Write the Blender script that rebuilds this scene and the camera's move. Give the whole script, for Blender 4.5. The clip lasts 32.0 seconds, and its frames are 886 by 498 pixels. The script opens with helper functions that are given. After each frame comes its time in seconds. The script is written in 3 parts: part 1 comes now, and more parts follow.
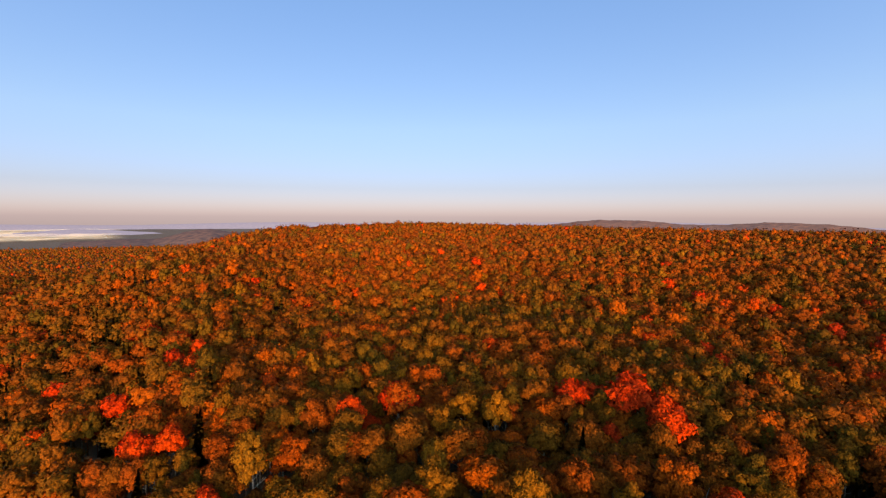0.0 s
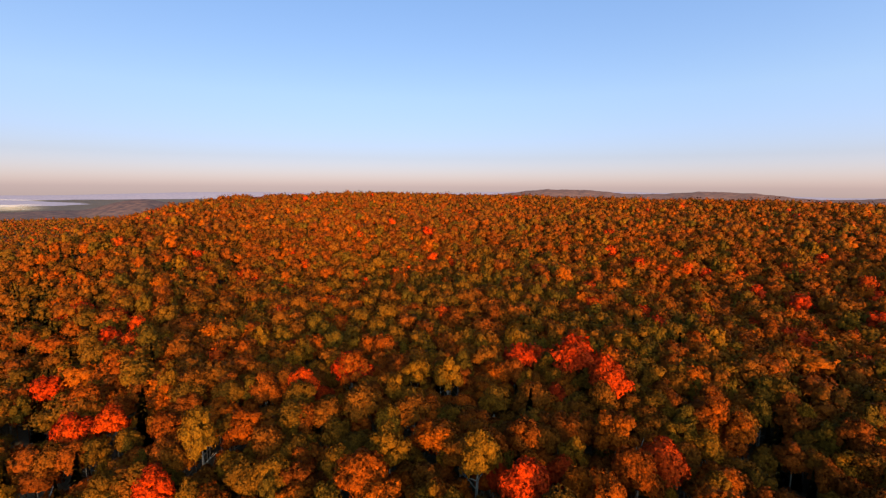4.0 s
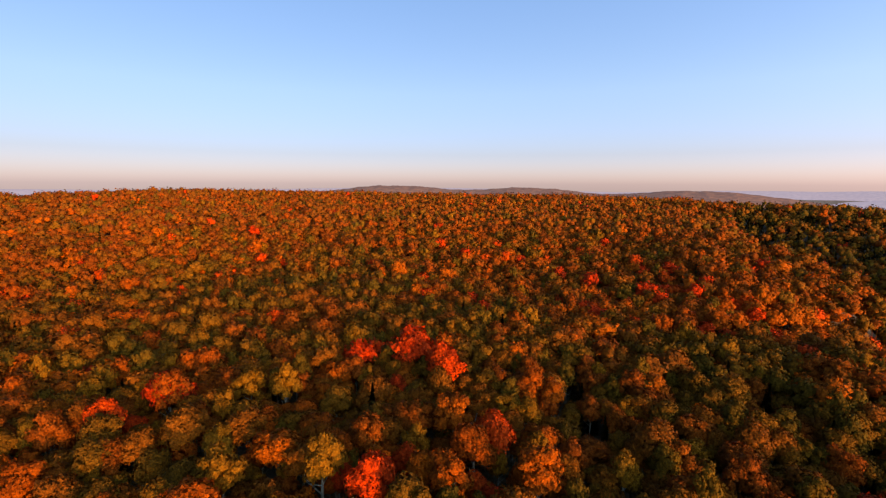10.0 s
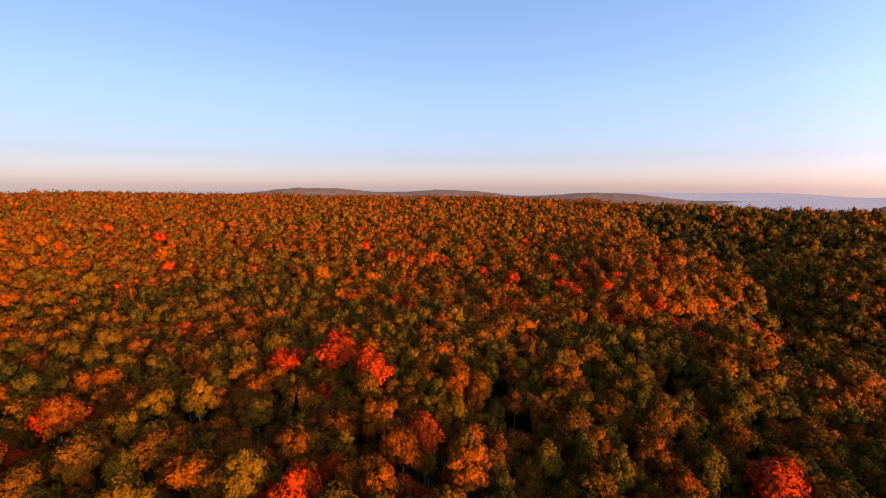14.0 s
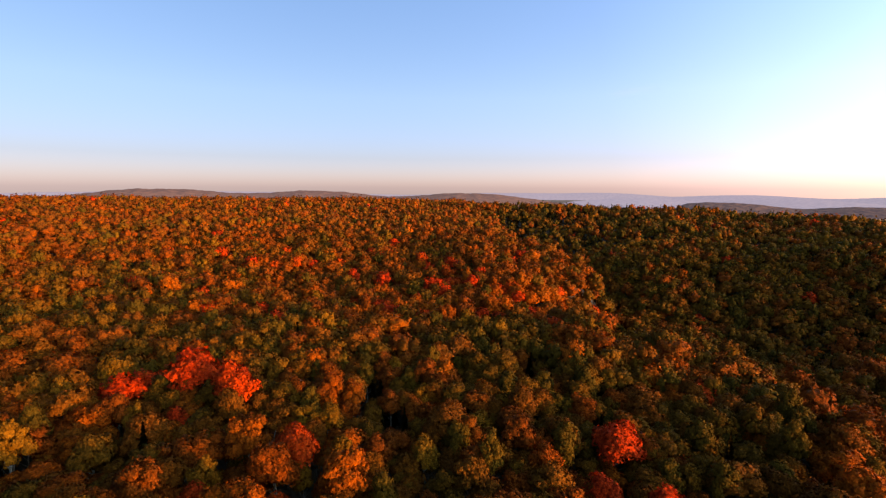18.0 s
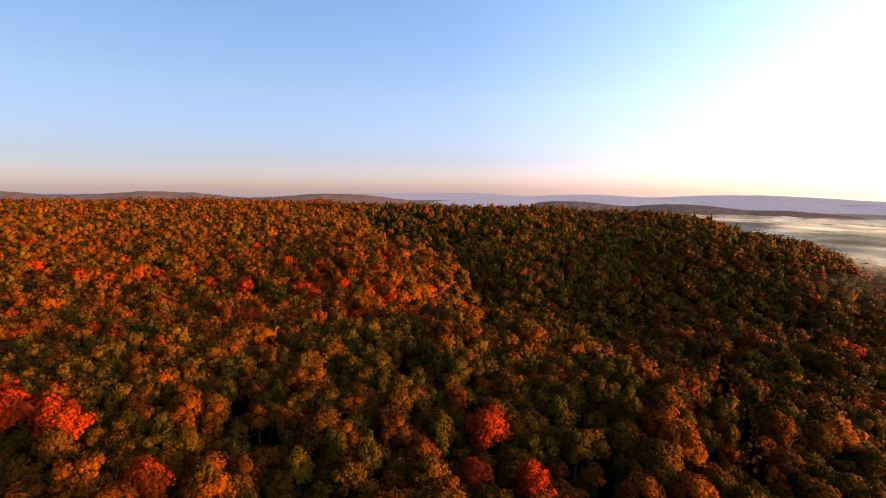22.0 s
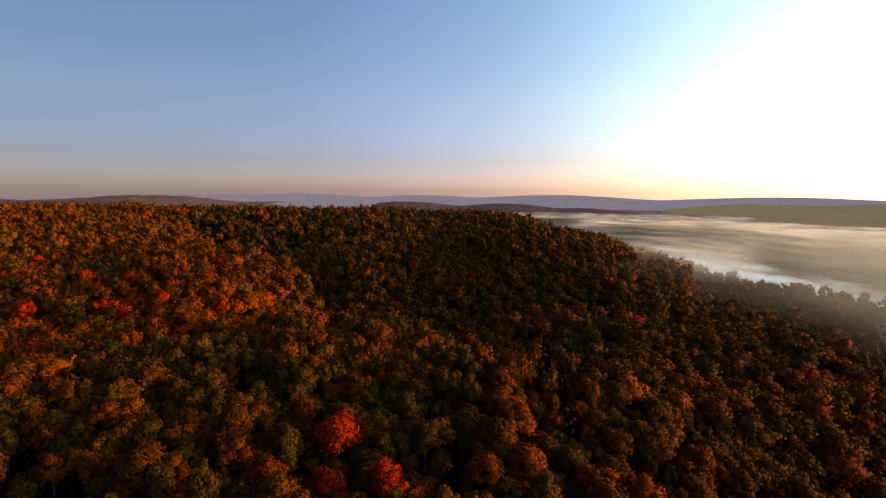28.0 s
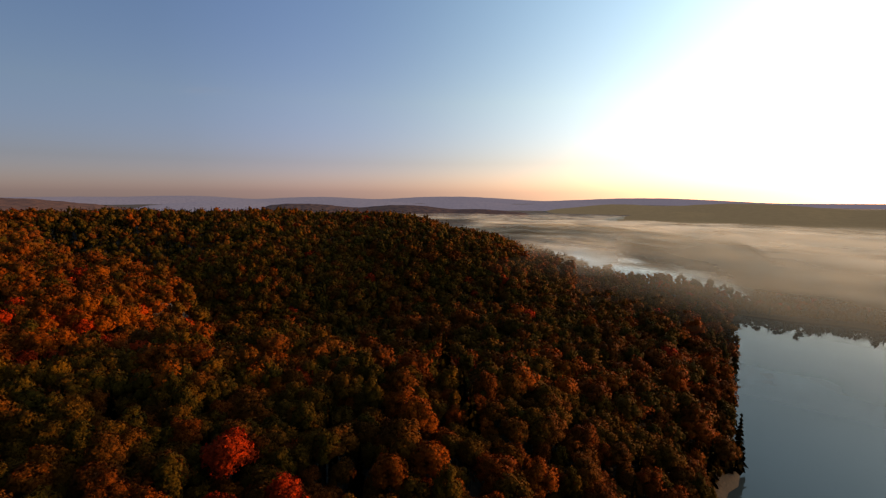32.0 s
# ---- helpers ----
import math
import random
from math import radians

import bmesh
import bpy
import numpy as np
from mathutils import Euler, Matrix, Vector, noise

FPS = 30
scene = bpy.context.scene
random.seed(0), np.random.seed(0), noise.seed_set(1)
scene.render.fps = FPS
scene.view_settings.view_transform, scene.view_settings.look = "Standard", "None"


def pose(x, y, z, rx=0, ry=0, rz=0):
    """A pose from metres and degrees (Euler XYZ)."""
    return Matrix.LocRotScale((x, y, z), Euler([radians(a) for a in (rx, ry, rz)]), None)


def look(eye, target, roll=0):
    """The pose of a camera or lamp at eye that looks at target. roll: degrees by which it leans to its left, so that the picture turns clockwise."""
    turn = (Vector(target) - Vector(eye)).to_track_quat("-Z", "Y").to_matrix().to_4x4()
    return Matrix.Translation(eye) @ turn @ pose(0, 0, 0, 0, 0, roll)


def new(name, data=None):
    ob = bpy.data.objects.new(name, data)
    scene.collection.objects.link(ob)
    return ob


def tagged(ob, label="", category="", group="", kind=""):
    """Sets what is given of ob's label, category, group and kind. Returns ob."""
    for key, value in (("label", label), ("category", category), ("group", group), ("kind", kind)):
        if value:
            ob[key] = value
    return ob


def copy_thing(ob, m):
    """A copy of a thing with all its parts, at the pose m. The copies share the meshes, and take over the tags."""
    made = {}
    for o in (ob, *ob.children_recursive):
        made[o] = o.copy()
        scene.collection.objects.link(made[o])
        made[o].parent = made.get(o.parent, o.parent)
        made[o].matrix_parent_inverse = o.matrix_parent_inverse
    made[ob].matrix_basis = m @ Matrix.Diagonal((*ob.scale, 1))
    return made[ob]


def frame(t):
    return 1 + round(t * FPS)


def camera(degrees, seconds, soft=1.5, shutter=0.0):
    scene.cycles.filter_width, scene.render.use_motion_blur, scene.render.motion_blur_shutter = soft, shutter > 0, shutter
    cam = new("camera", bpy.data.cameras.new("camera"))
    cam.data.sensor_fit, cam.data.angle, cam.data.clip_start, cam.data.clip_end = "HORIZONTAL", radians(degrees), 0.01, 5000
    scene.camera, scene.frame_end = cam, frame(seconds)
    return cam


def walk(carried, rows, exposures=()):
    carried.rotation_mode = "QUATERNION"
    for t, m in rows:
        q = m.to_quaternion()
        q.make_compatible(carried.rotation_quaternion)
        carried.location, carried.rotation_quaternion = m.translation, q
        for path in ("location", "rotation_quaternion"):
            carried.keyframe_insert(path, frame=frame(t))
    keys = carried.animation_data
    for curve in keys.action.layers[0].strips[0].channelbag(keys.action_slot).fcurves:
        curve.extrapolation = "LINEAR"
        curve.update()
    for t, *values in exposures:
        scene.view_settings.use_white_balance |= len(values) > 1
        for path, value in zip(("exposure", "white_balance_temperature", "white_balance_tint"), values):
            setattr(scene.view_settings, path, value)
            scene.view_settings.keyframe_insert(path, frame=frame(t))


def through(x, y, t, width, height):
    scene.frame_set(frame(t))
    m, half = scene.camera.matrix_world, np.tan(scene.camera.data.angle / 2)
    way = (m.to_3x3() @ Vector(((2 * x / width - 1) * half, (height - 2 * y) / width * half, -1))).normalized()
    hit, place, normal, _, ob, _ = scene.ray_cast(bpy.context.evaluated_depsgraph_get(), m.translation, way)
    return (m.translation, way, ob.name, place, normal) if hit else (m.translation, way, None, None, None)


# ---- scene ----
# Metres, z up. The lake lies at z = 0 and the drone hovers at (0, 0, EYE),
# turning to the right. Bearings are degrees clockwise from +y.
EYE = 90.0
cam = camera(87.0, 32.0, soft=1.25)


def drone(bearing, tilt, lean):
    """Pose of the hovering camera: bearing, tilt above the level, lean."""
    a, e = radians(bearing), radians(tilt)
    way = Vector((math.sin(a) * math.cos(e), math.cos(a) * math.cos(e), math.sin(e)))
    eye = Vector((0, 0, EYE))
    return look(eye, eye + way * 100, lean)


PATH = [
    (0, drone(-12.17, -3.86, 0.25)),
    (0.5, drone(-12.16, -4.24, 0.25)),
    (1, drone(-12.13, -5.09, 0.25)),
    (1.5, drone(-12.09, -5.88, 0.25)),
    (2, drone(-12.05, -6.44, 0.25)),
    (2.5, drone(-12.03, -6.86, 0.25)),
    (3, drone(-11.88, -7.21, 0.25)),
    (3.5, drone(-9.66, -7.42, 0.25)),
    (4, drone(-6.16, -7.54, 0.25)),
    (4.5, drone(-3.88, -7.68, 0.25)),
    (6.5, drone(2.80, -7.81, 0.25)),
    (7, drone(4.78, -7.83, 0.24)),
    (8, drone(8.45, -7.90, 0.24)),
    (9, drone(11.80, -7.91, 0.26)),
    (9.5, drone(13.19, -7.91, 0.25)),
    (10, drone(14.05, -7.92, 0.26)),
    (11, drone(15.76, -7.84, 0.26)),
    (12, drone(17.56, -7.75, 0.26)),
    (13, drone(20.73, -7.65, 0.27)),
    (13.5, drone(22.00, -7.63, 0.26)),
    (15.5, drone(28.24, -7.49, 0.26)),
    (16, drone(30.08, -7.48, 0.26)),
    (17, drone(35.10, -7.47, 0.25)),
    (18, drone(39.34, -7.45, 0.26)),
    (19, drone(42.95, -7.37, 0.25)),
    (20, drone(47.40, -7.40, 0.24)),
    (21, drone(51.74, -7.32, 0.23)),
    (22, drone(55.29, -7.34, 0.23)),
    (23, drone(58.80, -7.33, 0.25)),
    (24, drone(62.00, -7.33, 0.26)),
    (25, drone(64.84, -7.31, 0.25)),
    (25.5, drone(66.39, -7.30, 0.25)),
    (27.5, drone(72.95, -7.22, 0.24)),
    (28, drone(74.58, -7.18, 0.24)),
    (29, drone(77.96, -7.21, 0.25)),
    (30, drone(81.23, -7.14, 0.25)),
    (31, drone(83.95, -7.07, 0.25)),
    (32, drone(87.09, -6.93, 0.23)),
]
walk(cam, PATH, [(0, 1.20, 8300, 22), (13, 1.28, 8500, 23), (19, 1.27, 8500, 23), (23, 1.06, 8450, 22), (28, 0.34, 8500, 22), (32, -0.12, 8750, 22)])

# ---- light ----
SUN_BEARING, SUN_HEIGHT = 161.0, 7.0
world = bpy.data.worlds.new("world")
scene.world = world
world.use_nodes = True
wn, wl = world.node_tree.nodes, world.node_tree.links
sky = wn.new("ShaderNodeTexSky")
sky.sky_type = "NISHITA"
sky.sun_disc = False
sky.sun_elevation = radians(SUN_HEIGHT)
sky.sun_rotation = radians(SUN_BEARING)
sky.air_density, sky.dust_density, sky.ozone_density = 1.0, 0.5, 3.4
wn["Background"].inputs["Strength"].default_value = 1.4
# the violet morning haze low in the sky
co, sep, low = wn.new("ShaderNodeTexCoord"), wn.new("ShaderNodeSeparateXYZ"), wn.new("ShaderNodeValToRGB")
wl.new(co.outputs["Generated"], sep.inputs[0])
wl.new(sep.outputs["Z"], low.inputs[0])
low.color_ramp.elements[0].color, low.color_ramp.elements[1].color = (0.75, 0.735, 1.38, 1), (0.82, 0.95, 1.09, 1)
low.color_ramp.elements[0].position, low.color_ramp.elements[1].position = 0.0, 0.5
for position, tint in ((0.06, (0.66, 0.62, 0.95)), (0.18, (0.85, 0.80, 0.92))):
    low.color_ramp.elements.new(position).color = (*tint, 1)
haze = wn.new("ShaderNodeMixRGB")
haze.blend_type, haze.inputs[0].default_value = "MULTIPLY", 1.0
wl.new(sky.outputs[0], haze.inputs[1])
wl.new(low.outputs[0], haze.inputs[2])
# the wide aureole of the low sun in the moist air
sa, se = radians(SUN_BEARING), radians(SUN_HEIGHT)
sun_way = Vector((math.sin(sa) * math.cos(se), math.cos(sa) * math.cos(se), math.sin(se)))
towards, glow, aureole = wn.new("ShaderNodeVectorMath"), wn.new("ShaderNodeValToRGB"), wn.new("ShaderNodeMixRGB")
towards.operation = "DOT_PRODUCT"
towards.inputs[1].default_value = sun_way
wl.new(co.outputs["Generated"], towards.inputs[0])
half = wn.new("ShaderNodeMath")
half.operation = "MULTIPLY_ADD"
half.inputs[1].default_value = half.inputs[2].default_value = 0.5
wl.new(towards.outputs["Value"], half.inputs[0])
wl.new(half.outputs[0], glow.inputs[0])
glow.color_ramp.interpolation = "B_SPLINE"
glow.color_ramp.elements[0].color, glow.color_ramp.elements[1].color = (0.09, 0.09, 0.09, 1), (1.0, 0.8, 0.55, 1)
for position, tint in ((0.2, (0.115, 0.115, 0.115)), (0.40, (0.18, 0.174, 0.174)), (0.52, (0.25, 0.226, 0.232)), (0.66, (0.32, 0.292, 0.245)), (0.82, (0.58, 0.50, 0.37)), (0.94, (0.95, 0.78, 0.50))):
    glow.color_ramp.elements.new(position).color = (*tint, 1)
aureole.blend_type, aureole.inputs[0].default_value = "MULTIPLY", 1.0
wl.new(haze.outputs[0], aureole.inputs[1])
wl.new(glow.outputs[0], aureole.inputs[2])
wl.new(aureole.outputs[0], wn["Background"].inputs["Color"])

sun_data = bpy.data.lights.new("sun", "SUN")
sun_data.energy, sun_data.angle, sun_data.color = 4.0, radians(0.5), (1.0, 0.64, 0.33)
sun = new("sun", sun_data)
sun.matrix_world = look(sun_way * 300, (0, 0, 0))


# ---- materials ----
def material(name):
    m = bpy.data.materials.new(name)
    m.use_nodes = True
    n, l = m.node_tree.nodes, m.node_tree.links
    return m, n, l, n["Principled BSDF"]


def ramp(n, stops):
    r = n.new("ShaderNodeValToRGB")
    while len(r.color_ramp.elements) < len(stops):
        r.color_ramp.elements.new(0.5)
    for e, (p, c) in zip(r.color_ramp.elements, stops):
        e.position, e.color = p, (*c, 1)
    return r


def noise_node(n, l, scale, detail=4, coords="Object"):
    co = n.new("ShaderNodeTexCoord")
    t = n.new("ShaderNodeTexNoise")
    t.inputs["Scale"].default_value, t.inputs["Detail"].default_value = scale, detail
    l.new(co.outputs[coords], t.inputs["Vector"])
    return t


def foliage(name, stops, joined):
    """Leaves whose hue differs from tree to tree and from spray to spray."""
    m, n, l, p = material(name)
    tone = n.new("ShaderNodeAttribute" if joined else "ShaderNodeObjectInfo")
    if joined:
        tone.attribute_name = "tone"
    src = tone.outputs["Fac"] if joined else tone.outputs["Random"]
    geo = n.new("ShaderNodeNewGeometry")
    mix = n.new("ShaderNodeMath")
    mix.operation = "MULTIPLY_ADD"
    mix.inputs[1].default_value = 0.16
    l.new(geo.outputs["Random Per Island"], mix.inputs[0])
    sc = n.new("ShaderNodeMath")
    sc.operation = "MULTIPLY"
    sc.inputs[1].default_value = 0.84
    l.new(src, sc.inputs[0])
    l.new(sc.outputs[0], mix.inputs[2])
    r = ramp(n, stops)
    l.new(mix.outputs[0], r.inputs[0])
    gr = noise_node(n, l, 2.1, 6)
    gr.inputs["Roughness"].default_value = 0.75
    br = ramp(n, [(0.36, (0.48, 0.46, 0.44)), (0.64, (1.62, 1.58, 1.5))])
    bump = n.new("ShaderNodeBump")
    bump.inputs["Strength"].default_value, bump.inputs["Distance"].default_value = 0.8, 0.45
    l.new(gr.outputs["Fac"], bump.inputs["Height"])
    l.new(bump.outputs[0], p.inputs["Normal"])
    l.new(gr.outputs["Fac"], br.inputs[0])
    mul = n.new("ShaderNodeMixRGB")
    mul.blend_type, mul.inputs[0].default_value = "MULTIPLY", 1.0
    l.new(r.outputs[0], mul.inputs[1])
    l.new(br.outputs[0], mul.inputs[2])
    l.new(mul.outputs[0], p.inputs["Base Color"])
    p.inputs["Roughness"].default_value = 0.75
    p.inputs["Specular IOR Level"].default_value = 0.03
    tr = n.new("ShaderNodeBsdfTranslucent")
    l.new(mul.outputs[0], tr.inputs["Color"])
    ms = n.new("ShaderNodeMixShader")
    ms.inputs[0].default_value = 0.07
    l.new(p.outputs[0], ms.inputs[1])
    l.new(tr.outputs[0], ms.inputs[2])
    l.new(ms.outputs[0], n["Material Output"].inputs["Surface"])
    return m


HUES = {
    "red": [(0.0, (0.211, 0.0146, 0.0025)), (0.5, (0.284, 0.0193, 0.0030)), (1.0, (0.243, 0.0313, 0.0032))],
    "orange": [(0.0, (0.126, 0.0232, 0.0025)), (0.4, (0.165, 0.0299, 0.0025)), (0.7, (0.196, 0.0385, 0.0028)), (1.0, (0.159, 0.0385, 0.0033))],
    "rust": [(0.0, (0.089, 0.0195, 0.0025)), (0.4, (0.115, 0.0239, 0.0028)), (0.7, (0.136, 0.0284, 0.0030)), (1.0, (0.115, 0.0305, 0.0033))],
    "gold": [(0.0, (0.097, 0.0374, 0.0035)), (0.5, (0.123, 0.0462, 0.0035)), (1.0, (0.103, 0.0451, 0.0040))],
    "brown": [(0.0, (0.084, 0.0239, 0.0030)), (0.4, (0.101, 0.0279, 0.0030)), (0.7, (0.115, 0.0332, 0.0033)), (1.0, (0.101, 0.0337, 0.0036))],
    "olive": [(0.0, (0.063, 0.0274, 0.0030)), (0.4, (0.077, 0.0309, 0.0030)), (0.7, (0.092, 0.0345, 0.0033)), (1.0, (0.100, 0.0388, 0.0036))],
    "green": [(0.0, (0.045, 0.0260, 0.0030)), (0.5, (0.058, 0.0297, 0.0030)), (1.0, (0.075, 0.0352, 0.0033))],
    "conifer": [(0.0, (0.017, 0.0132, 0.0030)), (0.5, (0.026, 0.0186, 0.0036)), (1.0, (0.038, 0.0249, 0.0041))],
}
LEAF = {k: foliage("leaves_" + k, s, False) for k, s in HUES.items()}
WOODS = {k: foliage("woods_" + k, s, True) for k, s in HUES.items()}


def bark_material(name, dark, light):
    m, n, l, p = material(name)
    t = noise_node(n, l, 3.0, 6)
    r = ramp(n, [(0.35, dark), (0.65, light)])
    l.new(t.outputs["Fac"], r.inputs[0])
    l.new(r.outputs[0], p.inputs["Base Color"])
    p.inputs["Roughness"].default_value = 0.9
    b = n.new("ShaderNodeBump")
    b.inputs["Distance"].default_value = 0.04
    l.new(t.outputs["Fac"], b.inputs["Height"])
    l.new(b.outputs[0], p.inputs["Normal"])
    return m


BARK = bark_material("bark", (0.05, 0.04, 0.032), (0.14, 0.115, 0.09))
PALE_BARK = bark_material("pale_bark", (0.05, 0.045, 0.037), (0.15, 0.14, 0.12))
ROCK = bark_material("rock", (0.12, 0.115, 0.11), (0.34, 0.33, 0.31))


def ground_material():
    """Leaf litter, twigs and moss under the trees."""
    m, n, l, p = material("leaf_litter")
    a, b = noise_node(n, l, 0.05, 6), noise_node(n, l, 1.3, 8)
    ra = ramp(n, [(0.35, (0.026, 0.020, 0.010)), (0.65, (0.06, 0.032, 0.013))])
    rb = ramp(n, [(0.3, (0.5, 0.5, 0.5)), (0.7, (1.3, 1.25, 1.1))])
    l.new(a.outputs["Fac"], ra.inputs[0])
    l.new(b.outputs["Fac"], rb.inputs[0])
    mul = n.new("ShaderNodeMixRGB")
    mul.blend_type, mul.inputs[0].default_value = "MULTIPLY", 1.0
    l.new(ra.outputs[0], mul.inputs[1])
    l.new(rb.outputs[0], mul.inputs[2])
    l.new(mul.outputs[0], p.inputs["Base Color"])
    p.inputs["Roughness"].default_value = 0.95
    bp = n.new("ShaderNodeBump")
    bp.inputs["Distance"].default_value = 0.3
    l.new(b.outputs["Fac"], bp.inputs["Height"])
    l.new(bp.outputs[0], p.inputs["Normal"])
    return m


LITTER = ground_material()


def water_material():
    m, n, l, p = material("lake_water")
    p.inputs["Base Color"].default_value = (0.045, 0.055, 0.048, 1)
    p.inputs["Roughness"].default_value = 0.015
    p.inputs["IOR"].default_value = 1.33
    t = noise_node(n, l, 0.12, 3)
    b = n.new("ShaderNodeBump")
    b.inputs["Strength"].default_value, b.inputs["Distance"].default_value = 0.04, 0.2
    l.new(t.outputs["Fac"], b.inputs["Height"])
    l.new(b.outputs[0], p.inputs["Normal"])
    return m


WATER = water_material()


def haze_glow_material(name, near, far, haze, glow):
    """Woods so far off that morning haze is painted on, as emission from their surface."""
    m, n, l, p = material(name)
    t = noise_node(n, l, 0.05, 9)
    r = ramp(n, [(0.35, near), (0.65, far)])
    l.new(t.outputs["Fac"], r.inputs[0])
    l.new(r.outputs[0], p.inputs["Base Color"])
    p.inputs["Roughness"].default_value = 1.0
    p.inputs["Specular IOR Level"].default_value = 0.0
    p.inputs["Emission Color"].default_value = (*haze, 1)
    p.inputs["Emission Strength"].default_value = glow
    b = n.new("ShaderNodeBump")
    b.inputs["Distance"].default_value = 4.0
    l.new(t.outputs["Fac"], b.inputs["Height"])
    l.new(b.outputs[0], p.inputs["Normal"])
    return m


def mist_material(name, scale, cover, colour, through=0.75, gaps=(0.22, 0.72)):
    """Thin ground mist: droplets of the given colour, ragged and open between its banks."""
    m, n, l, p = material(name)
    a, b = noise_node(n, l, scale, 6), n.new("ShaderNodeAttribute")
    b.attribute_name = "thickness"
    r = ramp(n, [(gaps[0], (0, 0, 0)), (gaps[1], (1, 1, 1))])
    l.new(a.outputs["Fac"], r.inputs[0])
    k = n.new("ShaderNodeMath")
    k.operation = "MULTIPLY"
    l.new(r.outputs[0], k.inputs[0])
    l.new(b.outputs["Fac"], k.inputs[1])
    k2 = n.new("ShaderNodeMath")
    k2.operation = "MULTIPLY"
    k2.inputs[1].default_value = cover
    l.new(k.outputs[0], k2.inputs[0])
    d, t, tp = n.new("ShaderNodeBsdfDiffuse"), n.new("ShaderNodeBsdfTranslucent"), n.new("ShaderNodeBsdfTransparent")
    d.inputs["Color"].default_value = t.inputs["Color"].default_value = (*colour, 1)
    # droplets scatter sun whichever way the layer lies: shading normal turned to the sun
    away = n.new("ShaderNodeCombineXYZ")
    for axis, value in zip("XYZ", sun_way):
        away.inputs[axis].default_value = value
    l.new(away.outputs[0], d.inputs["Normal"])
    h, s = n.new("ShaderNodeMixShader"), n.new("ShaderNodeMixShader")
    l.new(d.outputs[0], h.inputs[1])
    l.new(t.outputs[0], h.inputs[2])
    h.inputs[0].default_value = through
    l.new(k2.outputs[0], s.inputs[0])
    l.new(tp.outputs[0], s.inputs[1])
    l.new(h.outputs[0], s.inputs[2])
    l.new(s.outputs[0], n["Material Output"].inputs["Surface"])
    return m


# ---- the lie of the land ----
def smooth(a, b, v):
    t = np.clip((v - a) / (b - a), 0, 1)
    return t * t * (3 - 2 * t)


def hash01(i, j, k):
    s = np.sin(i * 127.1 + j * 311.7 + k * 74.7) * 43758.5453
    return s - np.floor(s)


def patches(x, y, size, k):
    """Soft random patches over the wood, 0 to 1."""
    u, v = x / size, y / size
    i, j = np.floor(u), np.floor(v)
    fu, fv = u - i, v - j
    fu, fv = fu * fu * (3 - 2 * fu), fv * fv * (3 - 2 * fv)
    h = lambda a, b: hash01(i + a, j + b, k)
    return (h(0, 0) * (1 - fu) + h(1, 0) * fu) * (1 - fv) + (h(0, 1) * (1 - fu) + h(1, 1) * fu) * fv


def polar(x, y):
    return np.degrees(np.arctan2(x, y)), np.hypot(x, y)


SHORE = radians(119.0)


def along_shore(x, y):
    """Metres out along the near shore, and metres past it towards the lake."""
    return x * math.sin(SHORE) + y * math.cos(SHORE), x * math.cos(SHORE) - y * math.sin(SHORE)


def lake_edges(x, y):
    """Depth inside the near lake, and inside the river arm beyond the point; negative on land."""
    u, v = along_shore(x, y)
    wig = 2.5 * np.sin(u / 17.0) + 1.5 * np.sin(u / 7.3 + 1)
    wig2 = 6 * np.sin(v / 31.0) + 4 * np.sin(v / 13.0 + 2)
    near = np.minimum(v - 4 + wig, np.minimum(402 + wig2 - u, v * 0 + 400))
    a, r = polar(x, y)
    ragged = 7 * np.sin(a * 1.9) + 5 * np.sin(a * 4.3 + 1)
    inner = 545 - 82 * smooth(100, 110, a) - 28 * smooth(112, 120, a) + ragged
    outer = 880 - 270 * smooth(100, 119, a) + ragged
    arm = np.minimum(np.minimum(r - inner, outer - r), 9 * np.minimum(a - 99, 121.5 + 0.01 * (r - 500) - a))
    return near, arm


def ridge(x, y, ax, ay, bx, by, za, zb, wide):
    """A ridge between two points whose crest goes from za to zb."""
    dx, dy = bx - ax, by - ay
    t = np.clip(((x - ax) * dx + (y - ay) * dy) / (dx * dx + dy * dy), 0, 1)
    d = np.hypot(x - ax - t * dx, y - ay - t * dy)
    return (za + (zb - za) * t) * np.exp(-((d / wide) ** 2))


def at(bearing, r):
    return r * math.sin(radians(bearing)), r * math.cos(radians(bearing))


TALL = 14.5
BENCH = 38.0 - TALL


def main_ridge(a, r):
    """The bench below the drone and the long ridge it climbs to; its crest bends nearer on both sides."""
    crest = np.interp(a, [-60, -50, -42, -36, -30, 35, 44, 48.5, 53.4, 57.6, 60], [260, 330, 420, 480, 610, 600, 460, 372, 312, 264, 235])
    top = np.interp(a, [-60, -50, -42, -36, -30, -15, 2, 35, 44, 48.5, 57.6, 60], [43, 50, 60, 69, 75, 80, 76, 73, 61, 51, 46, 42]) - TALL
    climb = 0.55 * smooth(0.40, 0.70, r / crest) + 0.45 * smooth(0.60, 1.0, r / crest)
    z = BENCH + (top - BENCH) * climb
    left = 1 - smooth(-40, -28, a)
    return z - left * (top + 4) * smooth(20, 320, r - crest) - (1 - left) * 32 * smooth(30, 420, r - crest), crest


